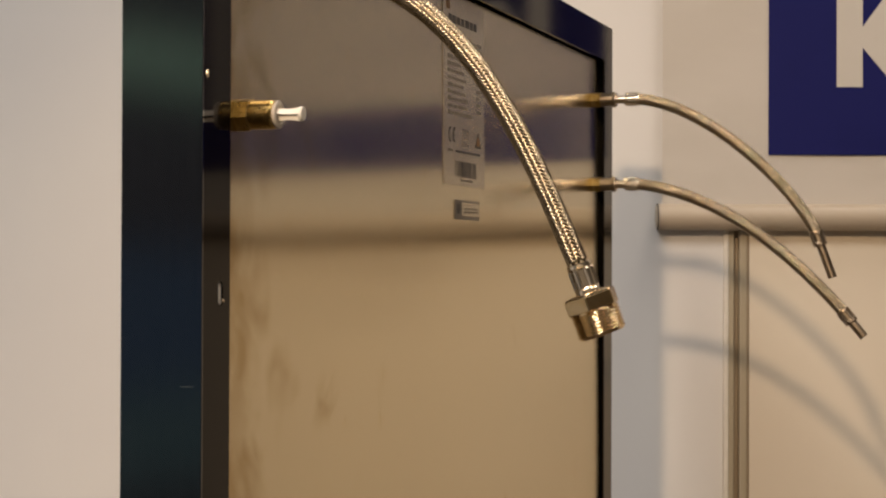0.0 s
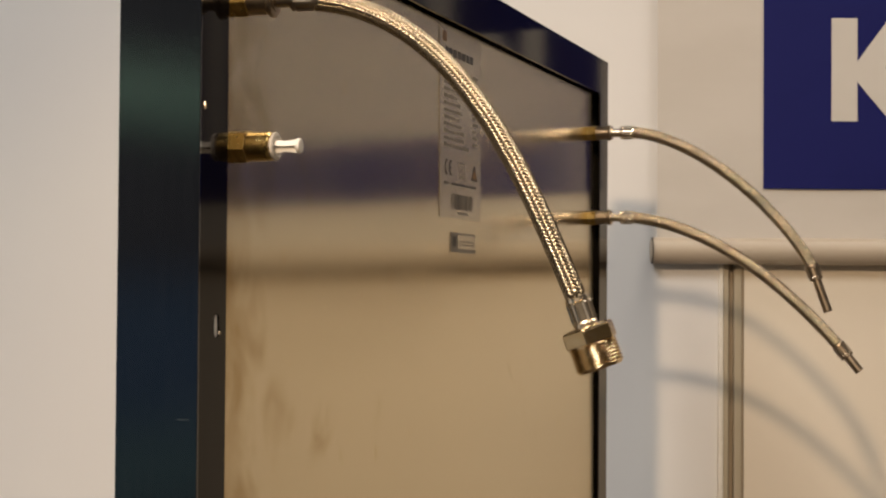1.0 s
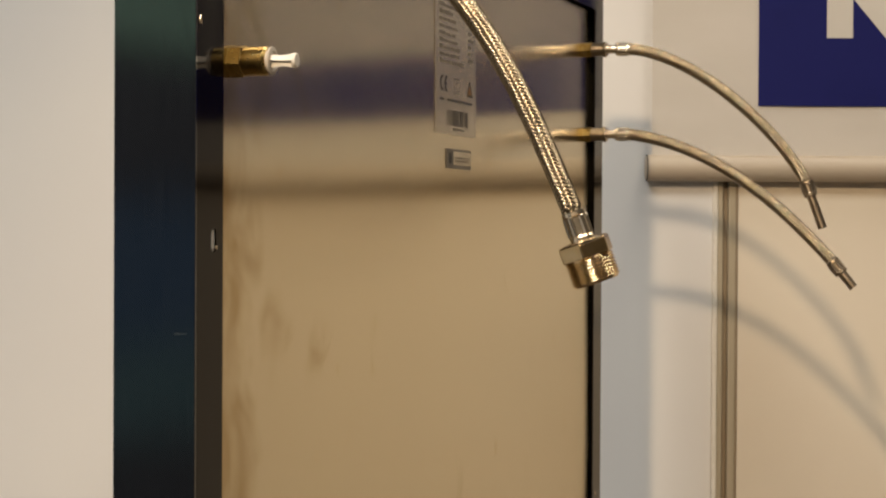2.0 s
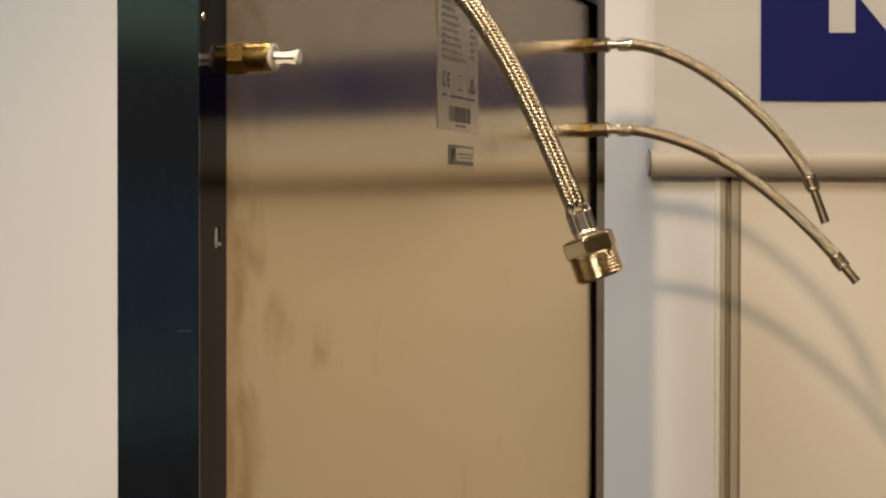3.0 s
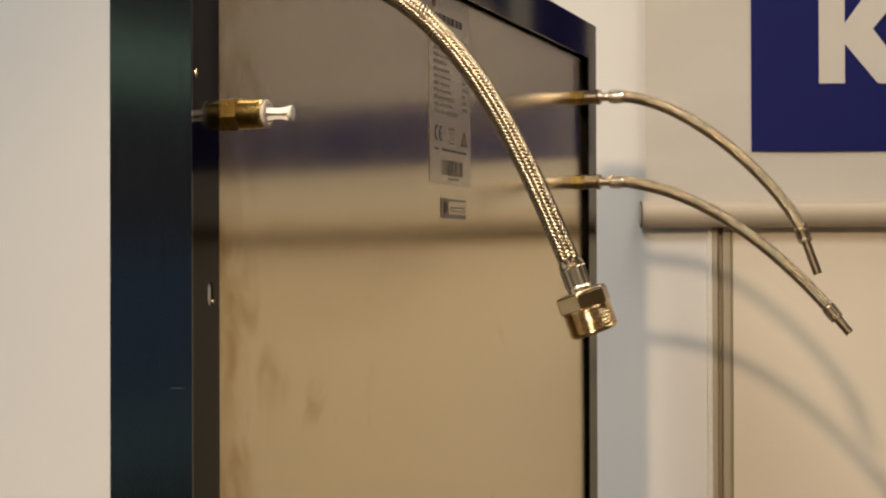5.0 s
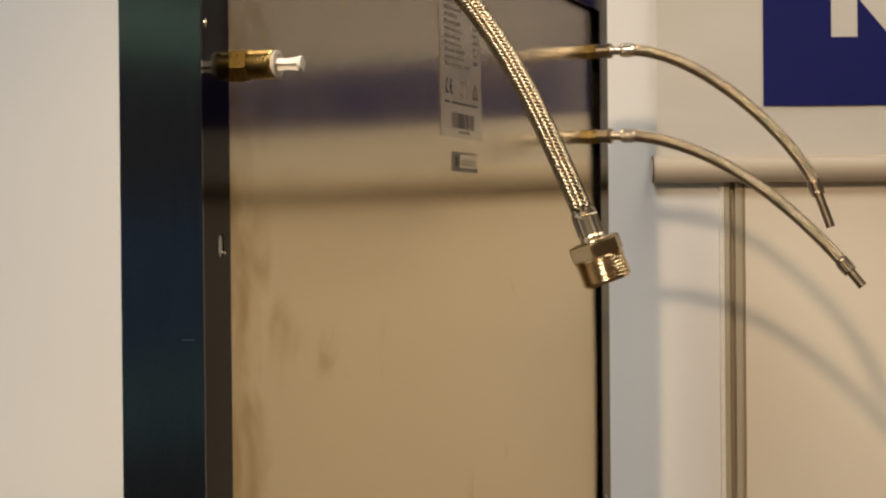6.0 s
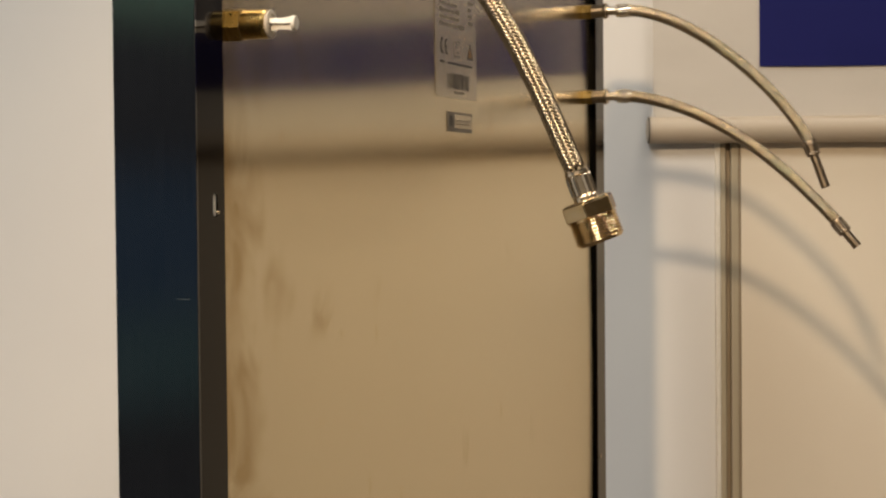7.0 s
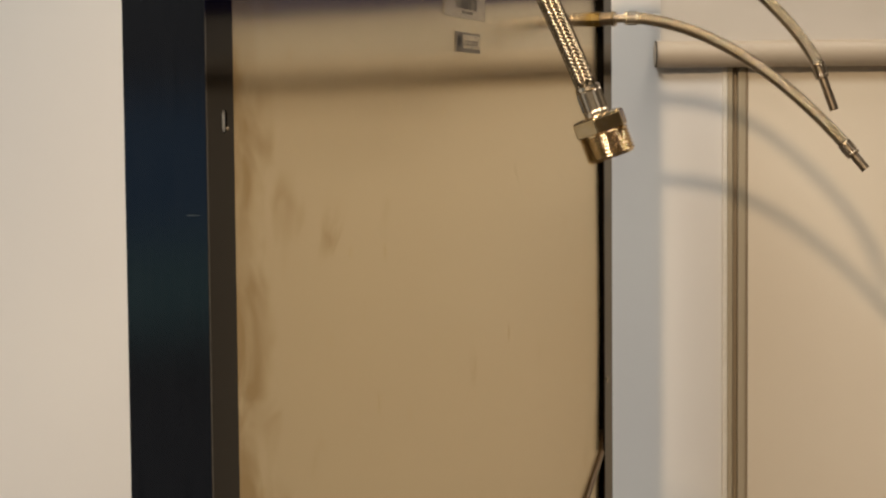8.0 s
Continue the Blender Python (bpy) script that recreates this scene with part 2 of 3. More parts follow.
slab(bm, (-3.3, -0.14, -0.1), (3.3, 5.7, 0))
on_wall(bm)
tagged(part("floor", bm, "carpet"), "brown short-pile hall carpet", "floor", kind="structure")
bm = bmesh.new()
slab(bm, (-3.3, -0.14, 3.5), (3.3, 5.7, 3.6))
on_wall(bm)
tagged(part("ceiling", bm, "ceiling"), "plain painted hall ceiling", "ceiling", kind="structure")


# ---- unseen glowing surfaces, added to put bands of reflection on the panel's side ----
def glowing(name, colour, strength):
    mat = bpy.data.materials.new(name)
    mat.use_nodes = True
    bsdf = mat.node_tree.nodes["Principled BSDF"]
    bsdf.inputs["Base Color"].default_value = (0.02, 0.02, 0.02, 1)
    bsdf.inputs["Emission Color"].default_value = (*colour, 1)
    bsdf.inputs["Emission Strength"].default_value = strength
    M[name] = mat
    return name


def hall_box(name, mat, parent, inner, outer, d, z, label=""):
    b = bmesh.new()
    slab(b, (inner, d[0], z[0]), (outer, d[1], z[1]))
    soften(b, 0.004)
    on_wall(b)
    return part(name, b, mat, parent, label)


# added out of view, for the green band on the side rail
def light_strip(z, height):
    strip = thing("light_strip", WALL @ Vector((-3.19, 4.1, z)), "long pale green glow strip on the hall wall, added for reflections", "light")
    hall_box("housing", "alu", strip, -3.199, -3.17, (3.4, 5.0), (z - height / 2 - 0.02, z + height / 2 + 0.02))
    hall_box("diffuser", glowing("strip_glow", (0.56, 1.0, 0.68), 0.85), strip, -3.1698, -3.150, (3.42, 4.98), (z - height / 2, z + height / 2), "glowing face")


def display_screen():
    """An added glowing panel, seen only as reflection: a deep blue field over a pale band."""
    screen = thing("display_screen", WALL @ Vector((-3.19, 4.1, 1.15)), "wide blue glow panel on the hall wall, added for reflections", "screen")
    hall_box("casing", "gasket", screen, -3.199, -3.17, (3.4, 5.0), (0.78, 1.54))
    hall_box("blue_field", glowing("blue_glow", (0.03, 0.46, 1.0), 0.15), screen, -3.1698, -3.160, (3.43, 4.97), (1.10, 1.47), "glowing deep blue field")
    hall_box("pale_field", glowing("pale_glow", (0.30, 0.95, 1.0), 0.14), screen, -3.1698, -3.160, (3.43, 4.97), (0.86, 1.096), "glowing pale green field")


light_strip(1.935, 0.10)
display_screen()


# ---- aluminium post between the two boards ----
def wall_post():
    post = thing("wall_post", WALL @ Vector((-0.036, -0.09, 0)), "brushed aluminium system post between two wall boards", "post", kind="structure")

    def strip(name, s0, s1, out, mat, label=""):
        b = bmesh.new()
        slab(b, (s0, -0.13, 0), (s1, out, 3.5))
        soften(b, 0.0012)
        on_wall(b)
        part(name, b, mat, post, label)

    strip("edge_strip", -0.0548, -0.0487, -0.0135, "white_plastic", "pale edge strip")
    strip("flank", -0.0487, -0.0418, -0.0150, "alu")
    strip("groove", -0.0418, -0.0352, -0.0240, "alu_shaded", "recessed groove with shade in its colour")
    strip("flank", -0.0352, -0.0258, -0.0155, "alu")
    strip("edge_strip", -0.0258, -0.0227, -0.0170, "alu_shaded", "narrow lip with shade in its colour")


wall_post()


# ---- banner ----
def banner():
    b = thing("hanging_banner", WALL @ Vector((0.5, 0, 1.48)), "cream cloth banner with a blue printed block above a satin rail", "banner")
    bm = bmesh.new()
    cols, rows = 60, 16
    grid = [[bm.verts.new((-0.1336 + 1.45 * i / cols, 0.004 + 0.0012 * math.sin(i * 0.55) * (1 - j / rows), 1.4755 + 0.95 * j / rows)) for i in range(cols + 1)] for j in range(rows + 1)]
    for j in range(rows):
        for i in range(cols):
            bm.faces.new((grid[j][i], grid[j][i + 1], grid[j + 1][i + 1], grid[j + 1][i])).smooth = True
    on_wall(bm)
    part("cloth", bm, "cloth", b)
    bm = bmesh.new()
    turn = Matrix.Translation((-0.1388, 0, 1.4770)) @ pose(0, 0, 0, 0, 90, 0)
    lathe(bm, [(0.0, 0.0158), (0.0006, 0.0164), (1.47, 0.0164), (1.4706, 0.0158)], turn, 48)
    on_wall(bm)
    part("bottom_rail", bm, "rail", b, "round satin rail along the hem")
    bm = bmesh.new()
    lathe(bm, [(-0.0012, 0.0155), (-0.0008, 0.0166), (-0.0001, 0.0166)], turn, 48)
    on_wall(bm)
    cap = part("end_cap", bm, "gasket", b, "thin black end cap")
    bm = bmesh.new()
    lathe(bm, [(-0.0020, 0.0138), (-0.0017, 0.0146), (-0.0010, 0.0146)], turn, 40)
    on_wall(bm)
    part("cap_face", bm, "rail", cap, "pale cap face")

    def flat(name, outline, mat, out, label=""):
        m = bmesh.new()
        prism(m, outline, out - 0.0004, out)
        on_wall(m)
        return part(name, m, mat, b, label)

    flat("printed_block", [(-0.0032, 1.5538), (0.93, 1.5538), (0.93, 1.90), (-0.0032, 1.90)], "blue", 0.0064, "deep blue printed block")
    lo, hi = 1.6376, 1.7653
    flat("logo_stem", [(0.0807, lo), (0.1126, lo), (0.1126, hi), (0.0807, hi)], "white_print", 0.0068)
    flat("logo_arm", [(0.1126, 1.6865), (0.1126, 1.7118), (0.1515, hi), (0.197, hi), (0.1475, 1.7050), (0.198, lo), (0.1535, lo)], "white_print", 0.0068)
    # plain bars in place of unseen letters, added to lighten the sheet's reflection
    for s in (0.225, 0.30, 0.38, 0.46, 0.54, 0.62, 0.70, 0.78):
        flat("logo_bar", [(s, lo), (s + 0.042, lo), (s + 0.042, 1.895), (s, 1.895)], "white_print", 0.0068)


banner()


# ---- solar panel ----
panel = thing("solar_panel", (0.5, 0.025, 0), "black-framed thermal solar panel upright, bare metal back showing", "solar panel")
FLANGE, DEPTH = 0.036, 0.0472


def side_rail(name, x, inward, slots=()):
    """An upright: outer web, back flange with a slot or two, front lip."""
    b = bmesh.new()
    web = sorted((x, x + inward * 0.002))
    slab(b, (web[0], 0.0, 0), (web[1], DEPTH, TOP))
    soften(b, 0.0003)
    rail = part(name, b, "anodised", panel)
    lip = sorted((x + inward * 0.0021, x + inward * 0.012))
    b = bmesh.new()
    slab(b, (lip[0], DEPTH - 0.002, 0.012), (lip[1], DEPTH, TOP - 0.012))
    part("front_lip", b, "anodised", rail)
    b = bmesh.new()
    inner, x = x + inward * FLANGE, x + inward * 0.0021
    outer_edge, inner_edge = [(x, 0.0)], [(inner, FLANGE)]
    for cx, z0, z1, r in slots:
        cx = x + inward * (cx - 0.0021)
        half = [math.pi * k / 10 for k in range(11)]
        low = [(r * math.cos(a), -r * math.sin(a)) for a in half]
        # the outer half of the plate passes one side of the slot, the inner half the other
        outer_edge += [(cx, z0 - r)] + [(cx - inward * r * math.sin(a), z0 - r * math.cos(a)) for a in half[1:6]] + [(cx - inward * r * math.sin(a), z1 - r * math.cos(a)) for a in half[5:10]] + [(cx, z1 + r)]
        inner_edge += [(cx, z0 - r)] + [(cx + inward * r * math.sin(a), z0 - r * math.cos(a)) for a in half[1:6]] + [(cx + inward * r * math.sin(a), z1 - r * math.cos(a)) for a in half[5:10]] + [(cx, z1 + r)]
    if slots:
        cx = x + inward * (slots[0][0] - 0.0021)
        mid_lo, mid_hi = (cx, 0.0021 + (cx - x) * inward), (cx, TOP - 0.0021 - (cx - x) * inward)
        prism(b, [(x, 0.0021), mid_lo] + outer_edge[1:] + [mid_hi, (x, TOP - 0.0021)], 0.0001, 0.002)
        prism(b, [(inner, FLANGE), mid_lo] + inner_edge[1:] + [mid_hi, (inner, TOP - FLANGE)], 0.0001, 0.002)
    else:
        prism(b, [(x, 0.0021), (inner, FLANGE), (inner, TOP - FLANGE), (x, TOP - 0.0021)], 0.0001, 0.002)
    bmesh.ops.remove_doubles(b, verts=b.verts, dist=0.00001)
    bmesh.ops.recalc_face_normals(b, faces=b.faces)
    part("back_flange", b, "black_gloss", rail, "smooth glossy black back flange")
    return rail


def cross_rail(name, z, inward):
    b = bmesh.new()
    web = sorted((z, z + inward * 0.002))
    slab(b, (0.0021, 0.0021, web[0]), (0.9979, DEPTH, web[1]))
    rail = part(name, b, "anodised", panel)
    b = bmesh.new()
    lip = sorted((z + inward * 0.0021, z + inward * 0.012))
    slab(b, (0.0125, DEPTH - 0.002, lip[0]), (0.9875, DEPTH, lip[1]))
    part("front_lip", b, "anodised", rail)
    b = bmesh.new()
    g = 0.0003
    prism(b, [(g, z), (1 - g, z), (1 - g - FLANGE, z + inward * FLANGE), (FLANGE + g, z + inward * FLANGE)], 0.0002, 0.0022)
    bmesh.ops.recalc_face_normals(b, faces=b.faces)
    part("back_flange", b, "black_gloss", rail, "smooth glossy black back flange")
    return rail


left = side_rail("side_rail", 0.0, 1, [(0.0238, 1.3952, 1.4015, 0.0032)])
right = side_rail("side_rail", 1.0, -1)
cross_rail("cross_rail", TOP, -1)
cross_rail("cross_rail", 0.0, 1)

SLOPE = 0.008


def bulge(z):
    """The sheet leans back a little towards its top and is flat below."""
    ease = min(max((z - 0.95) / 0.38, 0.0), 1.0)
    return SLOPE * (z - 1.48) * ease * ease * (3 - 2 * ease)


bm = bmesh.new()
nx, nz = 40, 60
rows = []
for j in range(nz + 1):
    z = 0.0025 + (TOP - 0.005) * j / nz
    rows.append([])
    for i in range(nx + 1):
        x = 0.0022 + 0.9956 * i / nx
        wave = 0.0002 * noise.noise(Vector((x * 2.2, z * 1.6, 0.3))) * math.sin(math.pi * i / nx)
        rows[-1].append(bm.verts.new((x, SHEET_Y + wave + bulge(z), z)))
for j in range(nz):
    for i in range(nx):
        bm.faces.new((rows[j][i], rows[j][i + 1], rows[j + 1][i + 1], rows[j + 1][i])).smooth = True
bmesh.ops.recalc_face_normals(bm, faces=bm.faces)
if bm.faces[0].normal.y > 0:
    bmesh.ops.reverse_faces(bm, faces=bm.faces)
bmesh.ops.solidify(bm, geom=bm.faces[:], thickness=0.001)
part("back_sheet", bm, "sheet", panel, "rolled metal back sheet with brown handling stains")
bm = bmesh.new()
slab(bm, (0.0125, 0.0395, 0.0125), (0.9875, 0.0465, TOP - 0.0125))
part("front_glass", bm, "gasket", panel, "dark front of the panel")

# slot liner, screws, scratch
bm = bmesh.new()
slab(bm, (0.0208, 0.0009, 1.3922), (0.0266, 0.0040, 1.4045))
soften(bm, 0.0006)
part("slot_liner", bm, "white_plastic", left, "pale liner behind the oval slot")


def screw(x, z, r, parent, tall=1.0, wide=1.0):
    b = bmesh.new()
    lathe(b, [(0, r), (0.0004, r), (0.0009, r * 0.8), (0.0011, r * 0.35), (0.0008, r * 0.3)], pose(x, 0.0001, z, 90, 0, 0) @ Matrix.Diagonal((wide, tall, 1, 1)), 16)
    part("screw", b, "nickel", parent, "small bright screw head")


screw(0.0262, 1.3945, 0.0012, left)
screw(0.0048, 1.5143, 0.0014, left, 1.7, 0.7)
screw(0.9735, 1.1333, 0.0022, right)
bm = bmesh.new()
slab(bm, (-0.0002, 0.0046, 1.3493), (0.00005, 0.0122, 1.3496))
part("scratch", bm, "scratch", left, "short bare scratch")


# ---- rating label ----
def label():
    y = SHEET_Y - 0.0005
    b = bmesh.new()
    slab(b, (0.4640, y, 1.4778), (0.5735, y + 0.0002, 1.6225))
    sticker = part("rating_label", b, "paper", panel, "translucent rating sticker with small print")
    y -= 0.0002

    def mark(name, x0, x1, z0, z1, mat="ink", parent=sticker):
        m = bmesh.new()
        slab(m, (x0, y, z0), (x1, y + 0.00015, z1))
        part(name, m, mat, parent)

    mark("brand_mark", 0.472, 0.481, 1.6110, 1.6185, "orange")
    x = 0.478
    for w in (0.007, 0.008, 0.009, 0.008, 0.010, 0.007, 0.008):
        mark("brand_bar", x, x + w, 1.6015, 1.6075)
        x += w + 0.0028
    rnd = random.Random(4)
    for i in range(12):
        z, x = 1.5900 - i * 0.0053, 0.474
        end = x + (0.066 if i == 11 else rnd.uniform(0.034, 0.054))
        while x < end:
            w = rnd.uniform(0.006, 0.017)
            mark("print_line", x, min(x + w, end), z, z + rnd.choice((0.0022, 0.0026, 0.0030)), "pale_ink")
            x += w + 0.0022
        if i < 11:
            mark("print_line", 0.550, 0.550 + rnd.uniform(0.008, 0.017), z, z + 0.0024, "pale_ink")

    def round_letter(cx, bar):
        """A letter of the conformity mark: a heavy half ring, with a middle bar for the second one."""
        m = bmesh.new()
        n, r, w, cz = 14, 0.0060, 0.0022, 1.5162
        turns = [radians(78 + 204 * k / n) for k in range(n + 1)]
        ring = [(cx + r * math.cos(a), cz + r * math.sin(a)) for a in turns] + [(cx + (r - w) * math.cos(a), cz + (r - w) * math.sin(a)) for a in reversed(turns)]
        prism(m, ring, y, y + 0.00015)
        if bar:
            slab(m, (cx - r + w * 0.8, y, cz - w * 0.45), (cx + 0.0006, y + 0.00015, cz + w * 0.45))
        bmesh.ops.recalc_face_normals(m, faces=m.faces)
        part("ce_letter", m, "ink", sticker)

    round_letter(0.4815, False)
    round_letter(0.4925, True)
    for x0, x1, z0, z1 in ((0.5120, 0.5132, 1.5095, 1.5215), (0.5268, 0.5280, 1.5095, 1.5215), (0.5132, 0.5268, 1.5095, 1.5105), (0.5132, 0.5268, 1.5205, 1.5215), (0.517, 0.523, 1.5125, 1.5133), (0.517, 0.523, 1.5177, 1.5185)):
        mark("symbol_line", x0, x1, z0, z1, "pale_ink")
    m = bmesh.new()
    prism(m, [(0.5455, 1.5095), (0.5640, 1.5095), (0.5548, 1.5225)], y, y + 0.00015)
    part("warning_triangle", m, "ink", sticker)
    m = bmesh.new()
    prism(m, [(0.5492, 1.5112), (0.5604, 1.5112), (0.5548, 1.5188)], y - 0.0001, y)
    part("triangle_field", m, "orange", sticker)
    mark("print_line", 0.474, 0.486, 1.5035, 1.5050)
    mark("print_line", 0.494, 0.560, 1.5035, 1.5050)
    x = 0.4925
    while x < 0.5525:
        w = rnd.choice((0.0012, 0.0020, 0.0036))
        mark("barcode_bar", x, x + w, 1.4850, 1.4968)
        x += w + rnd.choice((0.0018, 0.0030))
    mark("print_line", 0.508, 0.538, 1.4815, 1.4832, "pale_ink")
    b = bmesh.new()
    slab(b, (0.4915, SHEET_Y - 0.0005, 1.4520), (0.5580, SHEET_Y - 0.0003, 1.4672))
    small = part("small_sticker", b, "pale_ink", panel, "small dark-edged sticker")
    mark("sticker_field", 0.5110, 0.5560, 1.4550, 1.4655, "paper", small)
    mark("sticker_field", 0.4940, 0.5080, 1.4535, 1.4655, "pale_ink", small)
    mark("sticker_square", 0.4965, 0.5055, 1.4560, 1.4640, "ink", small)
    for z in (1.4575, 1.4600):
        mark("print_line", 0.515, 0.552, z, z + 0.0012, "pale_ink", small)
    for ob in (sticker, small):
        ob.location = (-0.0252, 0, -0.0021)
        lean = Matrix(((1, 0, 0, 0), (0, 1, SLOPE, -SLOPE * 1.48), (0, 0, 1, 0), (0, 0, 0, 1)))
        for piece in (ob, *ob.children):
            piece.data.transform(lean)


label()


# ---- fittings on the panel ----
FOOT_Y = 0.013


def fitting(x, z, plug, girth=1.0):
    """A brass push-in fitting standing square off the sheet."""
    m = pose(x, FOOT_Y, z, 90, 0, 0) @ Matrix.Diagonal((girth, girth, 1, 1))
    b = bmesh.new()
    lathe(b, [(0.0, 0.0090), (0.0006, 0.0096), (0.0144, 0.0096), (0.0150, 0.0090)], m, 6, False, radians(12))
    f = part("hex_fitting", b, "brass", panel, "brass hexagon fitting")
    b = bmesh.new()
    lathe(b, [(0.0148, 0.0076), (0.0153, 0.0081), (0.0253, 0.0081), (0.0255, 0.0078), (0.0260, 0.0078), (0.0262, 0.0081), (0.0276, 0.0081), (0.0288, 0.0072)], m, 36)
    part("barrel", b, "brass" if plug else "dull_or_shaded_steel", f)
    if plug:
        b = bmesh.new()
        lathe(b, [(0.0286, 0.0062), (0.0298, 0.0062), (0.0300, 0.0077), (0.0310, 0.0079), (0.0314, 0.0074), (0.0316, 0.0056), (0.0308, 0.0050)], m, 32)
        part("collar", b, "grey_plastic", f, "pale grey plastic release collar")
        b = bmesh.new()
        for a in (0, 120, 240):
            turn = m @ pose(0, 0, 0, 0, 0, a + 35)
            vs = []
            for d, r, w in ((0.0285, 0.0044, 0.0016), (0.032, 0.0036, 0.0016), (0.037, 0.0030, 0.0016), (0.041, 0.0034, 0.0018), (0.0436, 0.0040, 0.0020)):
                vs.append([b.verts.new(turn @ Vector(p)) for p in ((0.0008, -w, d), (r, -w, d), (r, w, d), (0.0008, w, d))])
            for p, q in zip(vs, vs[1:]):
                for i in range(4):
                    b.faces.new((p[i], p[(i + 1) % 4], q[(i + 1) % 4], q[i]))
            b.faces.new(vs[0][::-1])
            b.faces.new(vs[-1])
        lathe(b, [(0.0430, 0.0030), (0.0434, 0.0040), (0.0450, 0.0042), (0.0456, 0.0036)], m, 24)
        bmesh.ops.recalc_face_normals(b, faces=b.faces)
        part("blanking_plug", b, "white_plastic", f, "white plastic blanking plug")
    else:
        b = bmesh.new()
        lathe(b, [(0.0264, 0.0070), (0.0268, 0.0094), (0.0274, 0.0098), (0.0290, 0.0098), (0.0296, 0.0092), (0.0302, 0.0062)], m, 32)
        part("collar", b, "dull_or_shaded_steel", f, "dull metal release collar")
    return f


Z_HIGH, Z_LOW = 1.5815, 1.4970
fitting(0.061, 1.5780, False)
fitting(0.061, Z_LOW, True)
fitting(0.939, Z_HIGH, False, 0.80)
fitting(0.939, Z_LOW, False, 0.80)


# ---- braided hoses ----
def bezier(p, n):
    u = np.linspace(0, 1, n)[:, None]
    p = np.array(p)
    return (1 - u) ** 3 * p[0] + 3 * u * (1 - u) ** 2 * p[1] + 3 * u * u * (1 - u) * p[2] + u ** 3 * p[3]


def frames_along(points):
    """Even steps along a path, with two cross directions that never twist."""
    d = np.r_[0, np.cumsum(np.linalg.norm(np.diff(points, axis=0), axis=1))]
    s = np.linspace(0, d[-1], 900)
    pts = np.stack([np.interp(s, d, points[:, k]) for k in range(3)], 1)
    tan = np.gradient(pts, axis=0)
    tan /= np.linalg.norm(tan, axis=1)[:, None]
    side = np.tile((1.0, 0.0, 0.0), (len(s), 1))
    side -= (side * tan).sum(1)[:, None] * tan
    side /= np.linalg.norm(side, axis=1)[:, None]
    return s, pts, side, np.cross(tan, side)


def braid(path, radius, columns, step):
    """Wire braid: short pillowed floats in columns that lean to and fro, each diving under its neighbours."""
    s, pts, side, other = path
    nu, nv = 6, 5
    u, v = (g.ravel() for g in np.meshgrid(np.linspace(-1, 1, nu), np.linspace(-1, 1, nv), indexing="ij"))
    count = int(s[-1] / step) - 1
    quads = [(i * nv + j, (i + 1) * nv + j, (i + 1) * nv + j + 1, i * nv + j + 1) for i in range(nu - 1) for j in range(nv - 1)]
    verts, faces = [], []
    for c in range(columns):
        lean = 1 if c % 2 else -1
        for k in range(count + 1):
            at = np.clip((k + 0.5) * step + u * lean * 0.52 * step + v * 0.50 * step, 0, s[-1])
            turn = math.tau * (c + 0.5 * u * 1.06) / columns
            r = radius - 0.00010 * u ** 2 - 0.00022 * u ** 4 - 0.00030 * v ** 4 - 0.00012 * v ** 2
            centre = np.stack([np.interp(at, s, pts[:, n]) for n in range(3)], 1)
            one = np.stack([np.interp(at, s, side[:, n]) for n in range(3)], 1)
            two = np.stack([np.interp(at, s, other[:, n]) for n in range(3)], 1)
            base = len(verts)
            verts.extend(map(tuple, centre + one * (np.cos(turn) * r)[:, None] + two * (np.sin(turn) * r)[:, None]))
            faces.extend(tuple(base + i for i in q) for q in quads)
    me = bpy.data.meshes.new("braid")
    me.from_pydata(verts, [], faces)
    me.polygons.foreach_set("use_smooth", [True] * len(faces))
    me.materials.append(M["steel"])
    return me


def sleeve(path, radius, sides=20):
    s, pts, side, other = path
    b = bmesh.new()
    rings = []
    for i in range(0, len(s), 12):
        rings.append([b.verts.new(Vector(pts[i]) + radius * (math.cos(math.tau * k / sides) * Vector(side[i]) + math.sin(math.tau * k / sides) * Vector(other[i]))) for k in range(sides)])
    for p, q in zip(rings, rings[1:]):
        for k in range(sides):
            b.faces.new((p[k], p[(k + 1) % sides], q[(k + 1) % sides], q[k])).smooth = True
    return b


def along(a, b):
    """A pose at a whose z axis points to b."""
    way = (Vector(b) - Vector(a)).normalized()
    return Matrix.Translation(a) @ way.to_track_quat("Z", "Y").to_matrix().to_4x4()


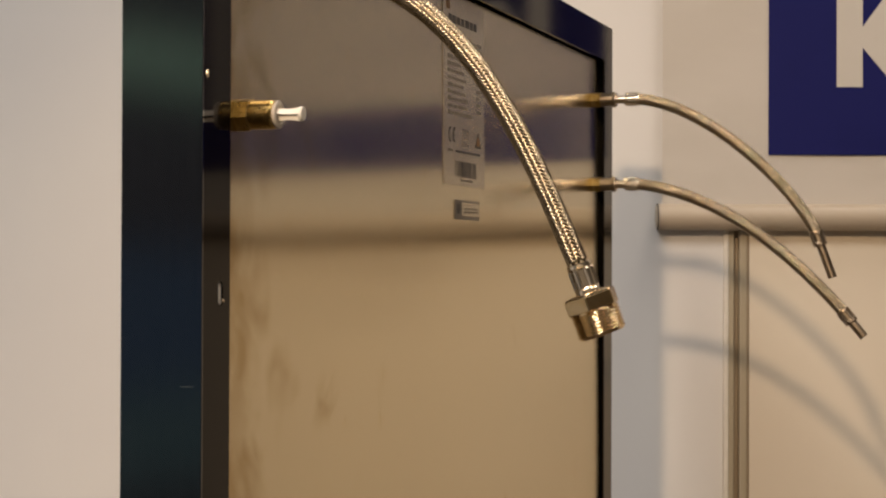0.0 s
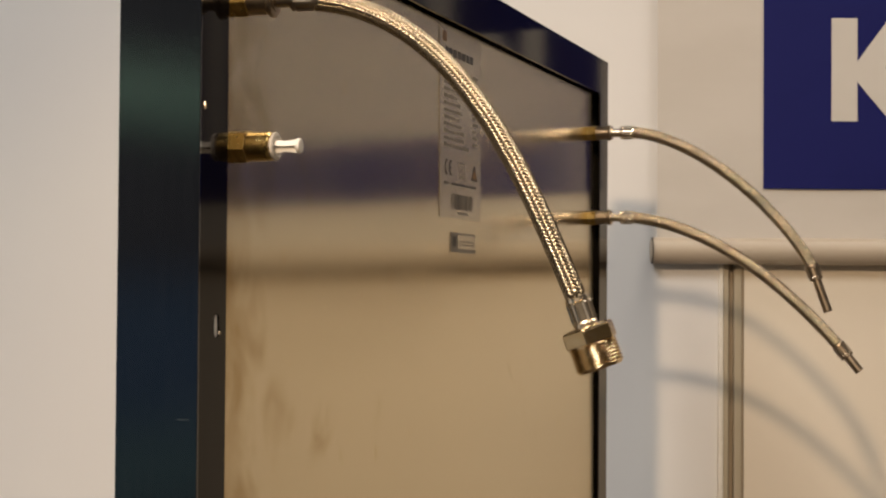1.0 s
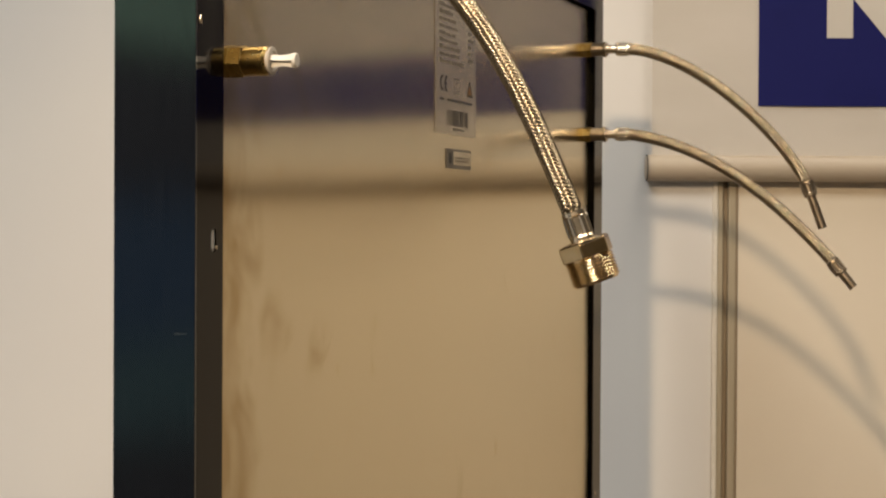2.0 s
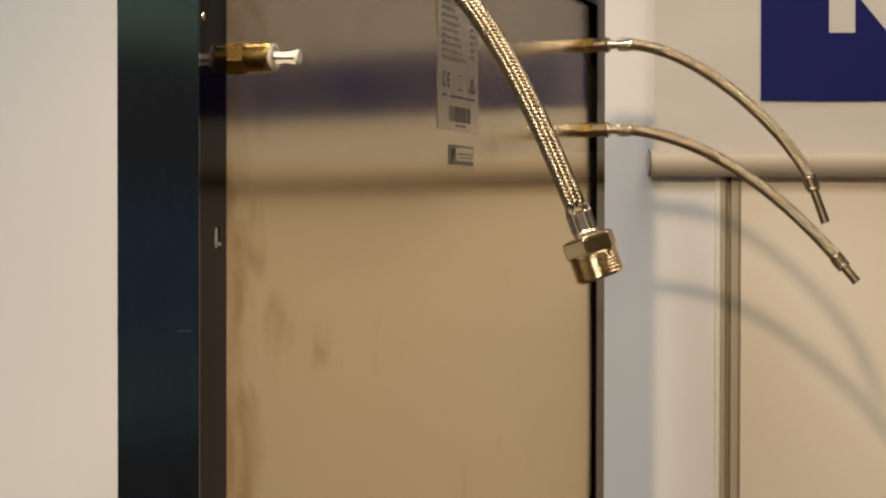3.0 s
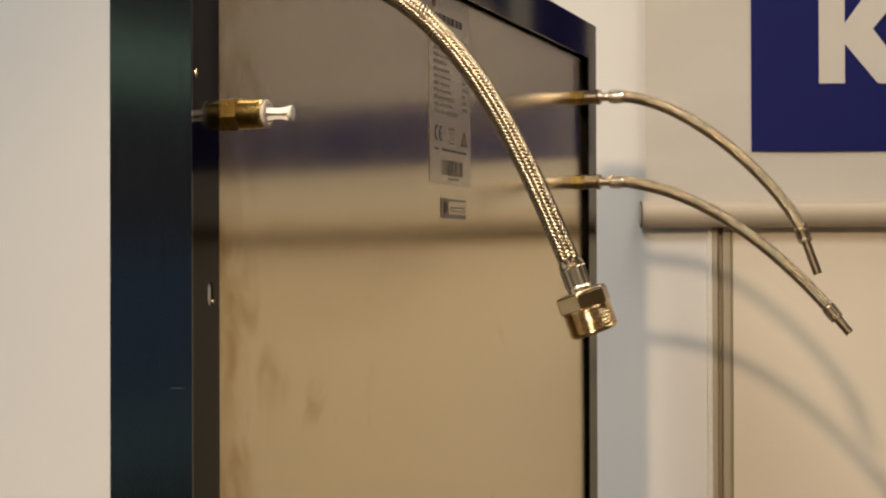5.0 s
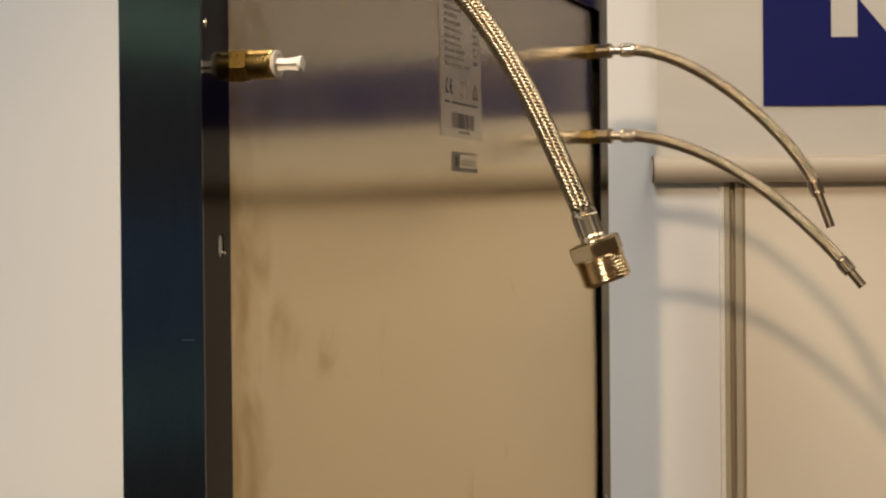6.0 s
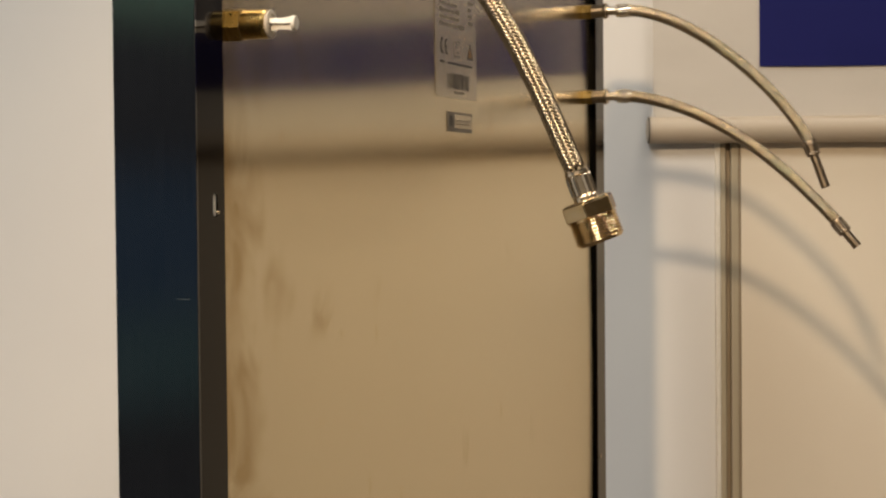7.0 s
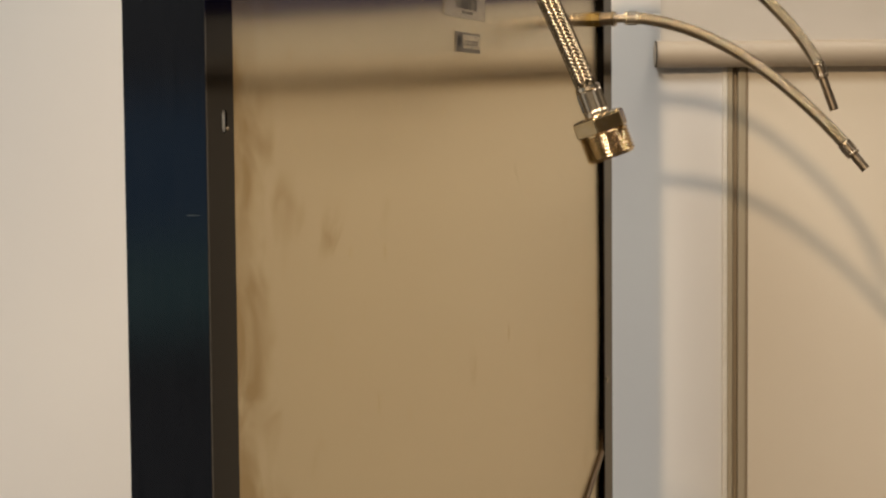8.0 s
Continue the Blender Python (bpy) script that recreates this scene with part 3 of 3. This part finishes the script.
def ferrule(m, parent, length=0.017, mat="nickel"):
    """A crimped sleeve with pressed flats and a collar at each end."""
    b = bmesh.new()
    rows = [(0.0, 0.0056, 0), (0.0004, 0.0066, 0), (0.0022, 0.0068, 0), (0.0027, 0.0062, 0.3), (0.0034, 0.0062, 1), (length - 0.0040, 0.0062, 1),
            (length - 0.0032, 0.0062, 0.3), (length - 0.0026, 0.0066, 0), (length - 0.0006, 0.0066, 0), (length, 0.0054, 0)]
    sides, rings = 48, []
    for d, r, press in rows:
        ring = []
        for k in range(sides):
            a = math.tau * k / sides
            crimp = 0.0007 * press * (1 if k % 8 in (3, 4, 5) else -0.6)
            ring.append(b.verts.new(m @ Vector(((r + crimp) * math.cos(a), (r + crimp) * math.sin(a), d))))
        rings.append(ring)
    for p, q in zip(rings, rings[1:]):
        for k in range(sides):
            b.faces.new((p[k], p[(k + 1) % sides], q[(k + 1) % sides], q[k]))
    b.faces.new(rings[0][::-1])
    b.faces.new(rings[-1])
    bmesh.ops.recalc_face_normals(b, faces=b.faces)
    return part("ferrule", b, mat, parent, "bright crimped ferrule")


def hose(control, label):
    path = frames_along(bezier(control, 200))
    h = thing("braided_hose", control[0], label, "hose", "hoses on the panel")
    part("core", sleeve(path, 0.0050), "core", h)
    weave = new("braid", braid(path, 0.00580, 15, 0.0022))
    weave.parent = h
    weave.matrix_parent_inverse = h.matrix_world.inverted()
    tagged(weave, "woven stainless wire braid", kind="stuff")
    return h, path


def inlet(h, x, z, start, mat="nickel"):
    """The bright stub and ferrule by which a hose leaves its fitting."""
    m = pose(x, 0, z, 90, 0, 0)
    b = bmesh.new()
    lathe(b, [(0.0150, 0.0052), (0.0160, 0.0068), (0.0178, 0.0068), (0.0182, 0.0044), (0.0268, 0.0044), (0.0270, 0.0050)], m, 28)
    part("stub", b, mat, h, "bright connecting stub")
    ferrule(m @ pose(0, 0, 0.0265), h, -start - 0.0250, mat)


def tail(h, path, length, way):
    """Ferrule and plain steel tube at a hose's free end."""
    end = Vector(path[1][-1])
    m = along(end, end + Vector(way))
    ferrule(m @ pose(0, 0, -0.001), h, 0.0155, "dull_or_shaded_steel")
    b = bmesh.new()
    lathe(b, [(0.013, 0.0036), (0.0135, 0.0044), (0.0250, 0.0044), (0.0252, 0.0041), (0.0262, 0.0041), (0.0264, 0.0044), (length - 0.0004, 0.0044), (length, 0.0040)], m, 28)
    part("steel_tube", b, "dull_or_shaded_steel", h, "plain dull steel tube end")


def yz(x, rows):
    return [(x, y, z) for y, z in rows]


high, high_path = hose(yz(0.939, [(-0.0390, Z_HIGH), (-0.1065, 1.5760), (-0.1900, 1.4975), (-0.2142, 1.4490)]), "braided steel hose drooping from the upper far fitting")
low, low_path = hose(yz(0.939, [(-0.0392, Z_LOW), (-0.1200, 1.4872), (-0.1862, 1.4322), (-0.2397, 1.3728)]), "braided steel hose drooping from the lower far fitting")
front, front_path = hose(yz(0.061, [(-0.0409, 1.5765), (-0.1228, 1.5680), (-0.1588, 1.4805), (-0.1880, 1.4140)]), "braided steel hose with a brass threaded nut at its end")
inlet(high, 0.939, Z_HIGH, -0.0400)
tail(high, high_path, 0.0470, (0, -0.0163, -0.0452))
inlet(low, 0.939, Z_LOW, -0.0400)
tail(low, low_path, 0.0320, (0, -0.0198, -0.0242))
# darker metal than the far inlets: its shaded underside is put into the colour
inlet(front, 0.061, 1.5780, -0.0420, "dull_or_shaded_steel")


def nut_end(h, path):
    """Ferrule, hexagon and coarse male thread at the end of the front hose."""
    end, before = Vector(path[1][-1]), Vector(path[1][-40])
    way = (end - before).normalized()
    way = (way + Vector((0.09, 0.09, 0.0))).normalized()
    m = along(end, end + way)
    ferrule(m @ pose(0, 0, -0.001), h, 0.0170, "nickel")
    b = bmesh.new()
    lathe(b, [(0.0150, 0.0105), (0.0156, 0.0138), (0.0164, 0.0147), (0.0238, 0.0147), (0.0246, 0.0140)], m, 6, False, radians(13))
    soften(b, 0.0006)
    n = part("hex_nut", b, "brass_plate", h, "plated brass hexagon nut")
    b = bmesh.new()
    rings = [(0.0240, 0.0122)]
    for k in range(7 * 8 + 1):
        rings.append((0.0248 + k * 0.000225, 0.01275 - 0.00042 * math.cos(math.tau * k / 8)))
    rings += [(0.0376, 0.0122), (0.0384, 0.0114), (0.0384, 0.0090), (0.0330, 0.0088)]
    lathe(b, rings, m, 48)
    part("thread", b, "brass_plate", n, "coarse male thread")


nut_end(front, front_path)


# ---- cable behind the flange ----
def cable():
    c = [(0.992, 0.0030, 1.078), (0.960, 0.0030, 1.048), (0.880, 0.0032, 1.030), (0.80, 0.0034, 0.96)]
    path = frames_along(bezier(c, 80))
    t = thing("cable", c[0], "thin brown cable tucked behind the panel frame", "cable")
    part("sheath", sleeve(path, 0.0023, 12), "cable", t)


cable()
